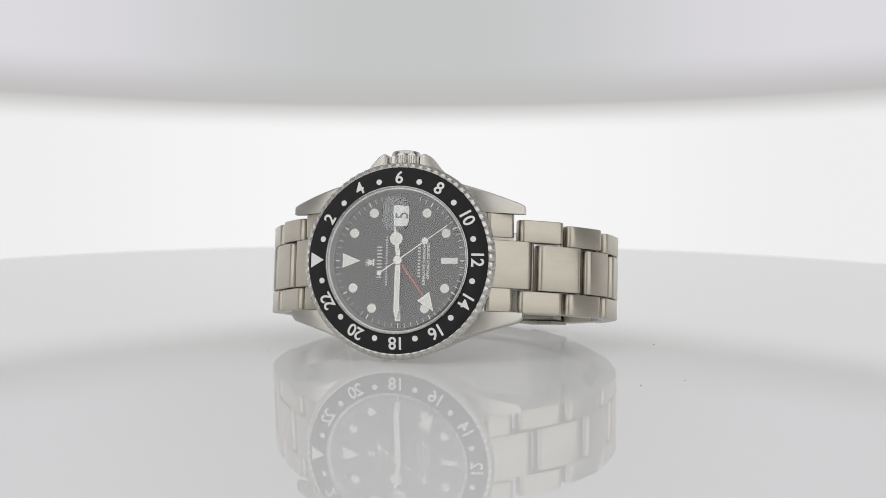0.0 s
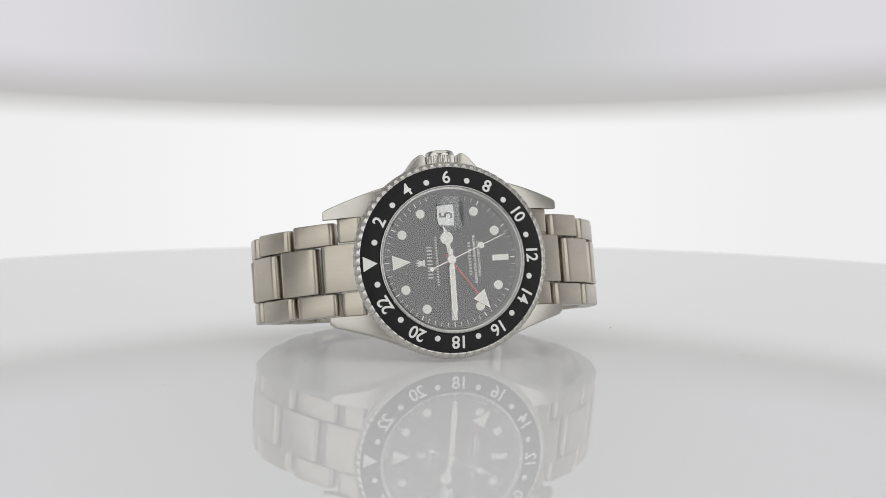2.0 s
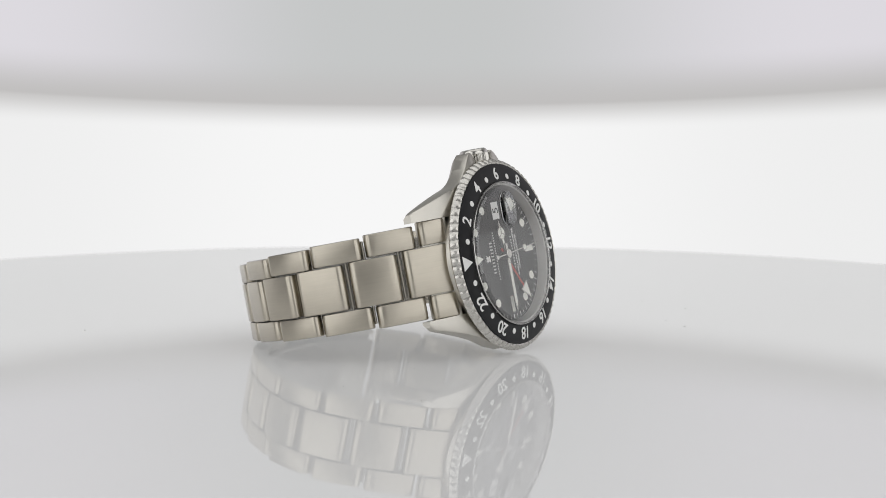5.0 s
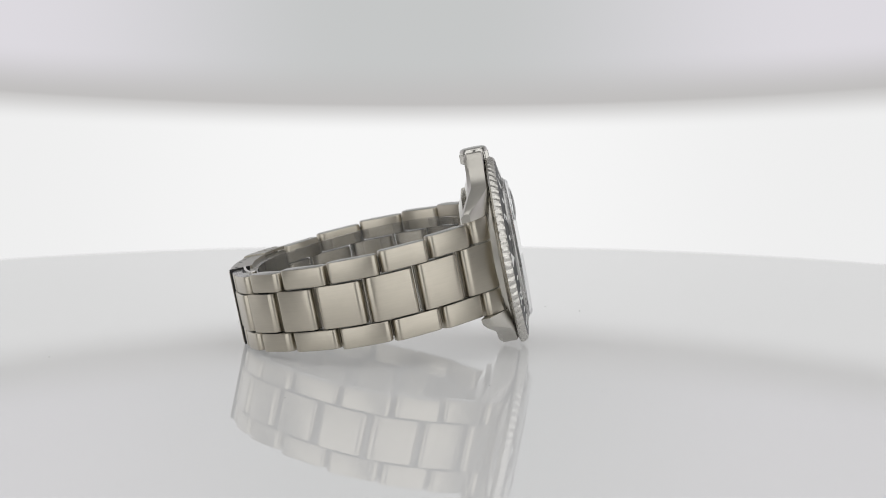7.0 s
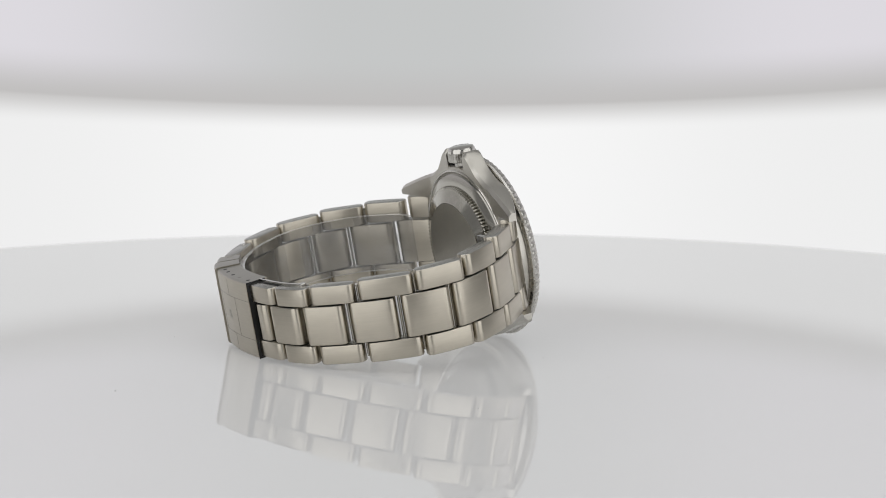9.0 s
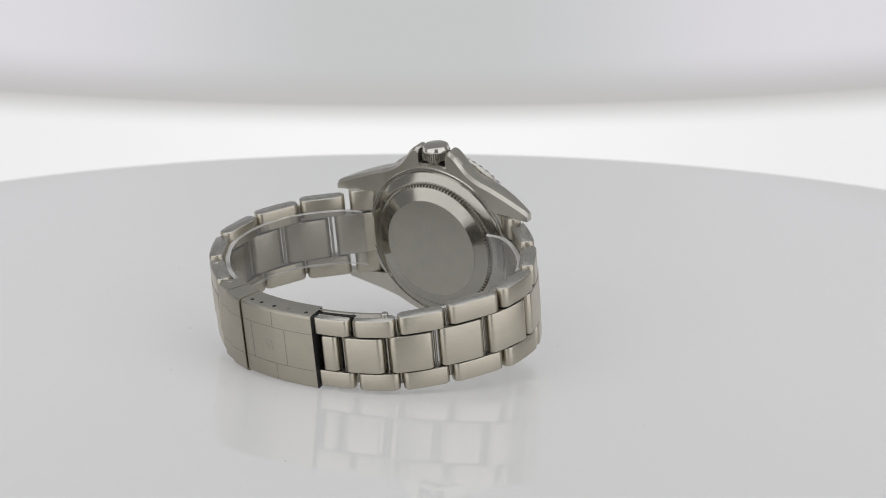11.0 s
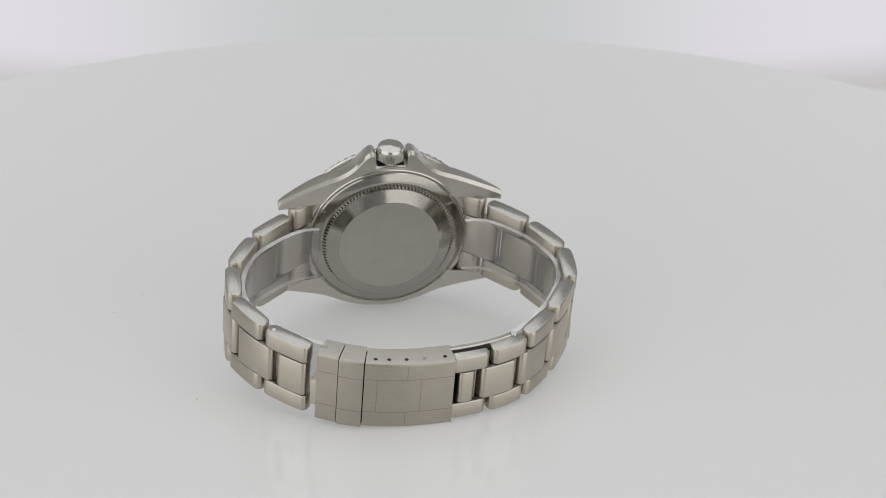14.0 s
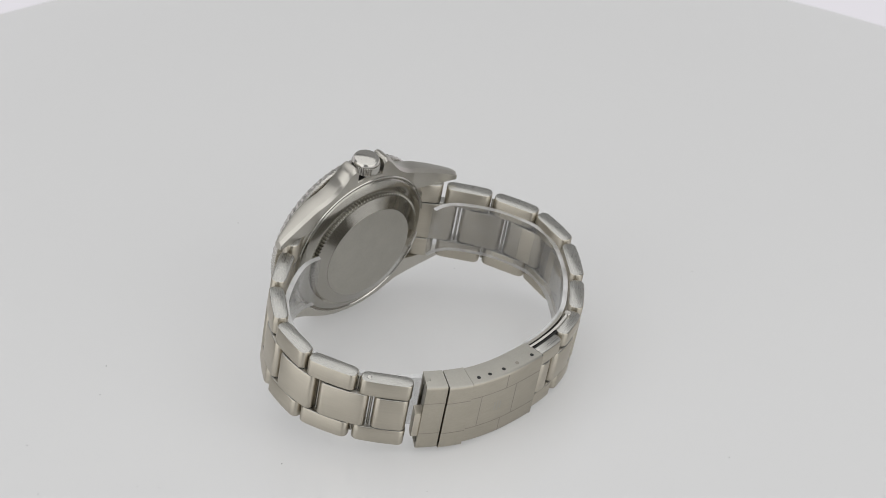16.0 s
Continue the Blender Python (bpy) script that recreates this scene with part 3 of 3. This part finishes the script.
for s in outer_left[2:-1] + outer_right[1:-2] + centre_left[1:-1] + centre_right[1:-1]:
    rod("link_pin", at(s) - outwards(s) * 1.9, 0.28, middle(s) - half(s) * 0.9, middle(s) + half(s) * 0.9, satin)


for k, gaps in ((-2, outer_left), (-3, outer_left), (-4, outer_left), (1, outer_right)):
    s0 = gaps[k + 1] - 2.0 if gaps is outer_left else gaps[k] - 2.0
    p = at(s0) - outwards(s0) * 1.4
    m = middle(s0) + half(s0)
    rod("link_screw", p, 0.55, m - 0.5, m + 0.03, polished)


# folding clasp
def strip(s0, s1, n, profile, bm=None):
    """Sweeps a profile of (inward depth, z) along the bracelet's line."""
    bm = bm or bmesh.new()
    rings = []
    for s in np.linspace(s0, s1, n):
        p, o = at(s), outwards(s)
        rings.append([(*(p - o * d), z + middle(s)) for d, z in profile])
    return fixed(skin(bm, rings))


def two_tone(bm):
    for f in bm.faces:
        f.material_index = 1 if abs(f.normal.z) > 0.7 else 0
    return bm


def channel(top, depth, w, t):
    """A cover plate with its two side walls folded inwards and rounded corners."""
    r = 0.7
    outer = [(depth, -w)] + [(top + r - r * math.sin(q), -w + r - r * math.cos(q)) for q in np.linspace(0, math.pi / 2, 5)]
    outer += [(d, -z) for d, z in outer[::-1]]
    inner = [(depth, w - t), (top + t, w - t), (top + t, t - w), (depth, t - w)]
    return outer + inner


for s0, s1 in ((0.8, outer_left[1] - 0.8), (outer_right[-2] + 0.8, TOTAL - 0.8)):
    part("end_link_core", strip(s0, s1, 8, [(0.45, -9.93), (0.45, 9.93), (2.3, 9.93), (2.3, -9.93)]), satin, watch, "solid steel core of the end link between the lugs")
    s = s1 - 1.6 if s0 < 1 else s0 + 1.6
    for z0, z1 in ((7.9, 9.9), (-9.9, -7.9)):
        # solid black rod, its colour standing for the shade in the slot
        rod("spring_bar_slot", at(s) - outwards(s) * 2.1, 0.5, z0, z1, gap_shade, "black rod painted as the shaded spring bar slot beside the lug")
        rod("spring_bar_tip", at(s) - outwards(s) * 2.45, 0.26, z0 + 0.2, z1 - 0.2, polished, "thin steel spring bar end")

s_edge, s_a, s_b, s_c, s_end = find(-4.0, 59.0), find(13.7, 58.0), find(14.0, 57.9), find(18.6, 56.1), find(22.7, 54.0)
clasp = part("clasp", two_tone(strip(s_edge, s_a, 25, channel(-0.75, 4.3, 8.1, 0.55))), [dull_brushed, satin], watch, "brushed steel folding clasp cover with engraved lines", sharp=40)
part("clasp_lip", two_tone(strip(s_b, s_c, 8, channel(-1.1, 4.3, 8.35, 0.6))), [dull_brushed, satin], clasp, "raised steel lip of the clasp", sharp=40)
part("clasp_flap", two_tone(strip(s_c + 0.22, s_end, 9, channel(-0.7, 4.3, 8.4, 0.6))), [dull_brushed, satin], clasp, "rounded steel end flap of the clasp", sharp=40)
# black strip below the open joint, paints its shade
part("clasp_seam_shade", strip(s_a - 0.3, s_c + 0.6, 10, [(0.1, -7.9), (0.1, 7.9), (1.0, 7.9), (1.0, -7.9)]), gap_shade, clasp)
part("clasp_core", strip(s_edge + 0.4, s_end - 0.5, 20, [(0.7, -7.4), (0.7, 7.4), (3.2, 7.4), (3.2, -7.4)]), satin, clasp, "folded steel core inside the clasp")
# black sheet across the clasp's end, painted shade of its open side
part("clasp_shadow_edge", strip(s_edge - 0.06, s_edge + 0.02, 2, [(-0.6, -8.1), (-0.6, 8.1), (3.8, 8.1), (3.8, -8.1)]), gap_shade, clasp)


def groove(s0, s1, z0, z1):
    # raised strip; the engraving's shade is put into its darker colour
    part("engraved_line_shade", strip(s0, s1, 40 if s1 - s0 > 1 else 2, [(-0.77, z0), (-0.77, z1), (-0.5, z1), (-0.5, z0)]), engraved, clasp)


for z in (4.1, -4.1):
    groove(s_edge + 0.2, s_a - 0.1, z - 0.08, z + 0.08)
for x, z0, z1 in ((11.6, -4, 4), (2.7, -4, 4), (5.6, 4.2, 7.6), (5.6, -7.6, -4.2)):
    s = find(x, 60.2)
    groove(s - 0.08, s + 0.08, z0, z1)
for s0, s1, top in ((s_b, s_c, -1.125), (s_c + 0.4, s_end, -0.725)):
    for z in (4.1, -4.1):
        part("engraved_line_shade", strip(s0, s1, 6, [(top, z - 0.08), (top, z + 0.08), (top + 0.2, z + 0.08), (top + 0.2, z - 0.08)]), engraved, clasp)
# the holes are black plugs, the shade inside put into their colour
for x, mat in ((12.3, gap_shade), (9.4, gap_shade), (5.9, gap_shade), (1.9, engraved), (-2.4, gap_shade)):
    s = find(x, 60.2)
    p = at(s) - outwards(s) * 0.9
    rod("adjustment_hole", p, 0.55, middle(s) + 7.4, middle(s) + 8.12, mat, "" if mat is gap_shade else "steel spring bar end", clasp)
s = find(22.0, 54.4)
rod("rivet", at(s) - outwards(s) * 1.9, 0.7, middle(s) + 7, middle(s) + 8.5, satin, "small steel rivet", clasp)
bm = strip(find(22.5, 54.1), find(-19.0, 55.0), 40, [(3.7, -6.2), (3.7, 7.6), (4.3, 7.6), (4.3, -6.2)])
blade = part("folding_blade", bm, satin, clasp, "thin curved steel blade folded under the clasp", sharp=40)
part("blade_arm", strip(find(-3.6, 59.0), find(-18.4, 55.3), 20, [(2.5, 4.0), (2.5, 8.2), (3.0, 8.2), (3.0, 4.0)]), polished, blade, "slim polished arm of the blade")
# black strip beside the arm, painted shade of the gap to the links
part("blade_gap_shade", strip(find(-4.2, 59.0), find(-16.5, 56.1), 20, [(2.1, 4.0), (2.1, 7.72), (2.48, 7.72), (2.48, 4.0)]), gap_shade, blade)
s = find(-18.7, 55.1)
rod("blade_pin", at(s) - outwards(s) * 2.7, 0.75, middle(s) - 7.2, middle(s) + 8.4, polished, "steel hinge pin of the blade", blade)
part("clasp_tab", strip(s_end - 0.6, s_end + 1.3, 5, [(0.6, -5.6), (-0.1, -5.3), (-0.3, -4.6), (-0.3, 0.2), (-0.1, 0.9), (0.6, 1.2), (2.2, 1.2), (2.2, -5.6)]), brushed, clasp)

# faint fan-shaped mark pressed into the cover
bm = bmesh.new()
for k in range(-1, 2):
    u, w = 7.0 + 0.75 * k, 1.3 - 0.3 * abs(k)
    strip(find(u, 60.2) - 0.13, find(u, 60.2) + 0.13, 2, [(-0.765, -w), (-0.765, w), (-0.6, w), (-0.6, -w)], bm)
part("pressed_emblem", bm, satin, clasp, "faint pressed emblem on the clasp")

# clear protective film inside the bracelet
path = [(-16.0, 11.6), (-19.0, 11.4), (-22.5, 12.6)]
for s in np.linspace(find(-30.5, 15.5), find(31.5, 15.6), 40):
    deep = 3.75 + 1.0 * math.exp(-((s - find(3, 59.3)) / 27) ** 6)
    path.append(tuple(at(s) - outwards(s) * (deep + 0.12 * noise.noise(Vector((s * 0.2, 0, 0))))))
path = smooth_line(path + [(22.5, 12.6), (19.0, 11.4), (16.0, 11.6)], 5)
rings = []
for k, p in enumerate(path):
    d = path[min(k + 1, len(path) - 1)] - path[max(k - 1, 0)]
    o = np.array([d[1], -d[0]]) / np.hypot(*d)
    z = middle(TOTAL * k / len(path))
    wob = 0.15 * noise.noise(Vector((k * 0.15, 3, 0)))
    rings.append([(*(p - o * 0.5), z - 5.9), (*(p - o * 0.5), z + 6.9 + wob), (*(p + o * 0.5), z + 6.9 + wob), (*(p + o * 0.5), z - 5.9)])
bm = fixed(skin(bmesh.new(), rings))
for f in bm.faces:
    f.material_index = 1 if abs(f.normal.z) > 0.7 else 0
film = part("protective_film", bm, [film_plastic, film_edge], watch, "clear plastic protective film inside the bracelet")
film.visible_shadow = False


# ---- movement ----
def motions():
    rest = Matrix.Translation((3.253 * MM, -21.525 * MM, TABLE * MM)) @ pose(0, 0, 0, 0, -1.733, 0) @ pose(0, 0, 0, -11.385, 0, 0)
    walk(watch, [(t, pose(0, 0, 0, 0, 0, a) @ rest) for t, a in SPIN])
    walk(turntable, [(t, pose(0, 0, 0, 0, 0, a)) for t, a in SPIN])
    home = camera_pose(LIFT[0][1]).inverted()
    walk(backdrop, [(t, camera_pose(e) @ home) for t, e in LIFT])
    walk(second, [(t, pose(0, 0.25 * MM, 0, 0, SECOND_RATE * t - SECOND_START, 0)) for t in (0, 4, 8, 12, 16)])


SECOND_START, SECOND_RATE = 34.5, 6.0
motions()
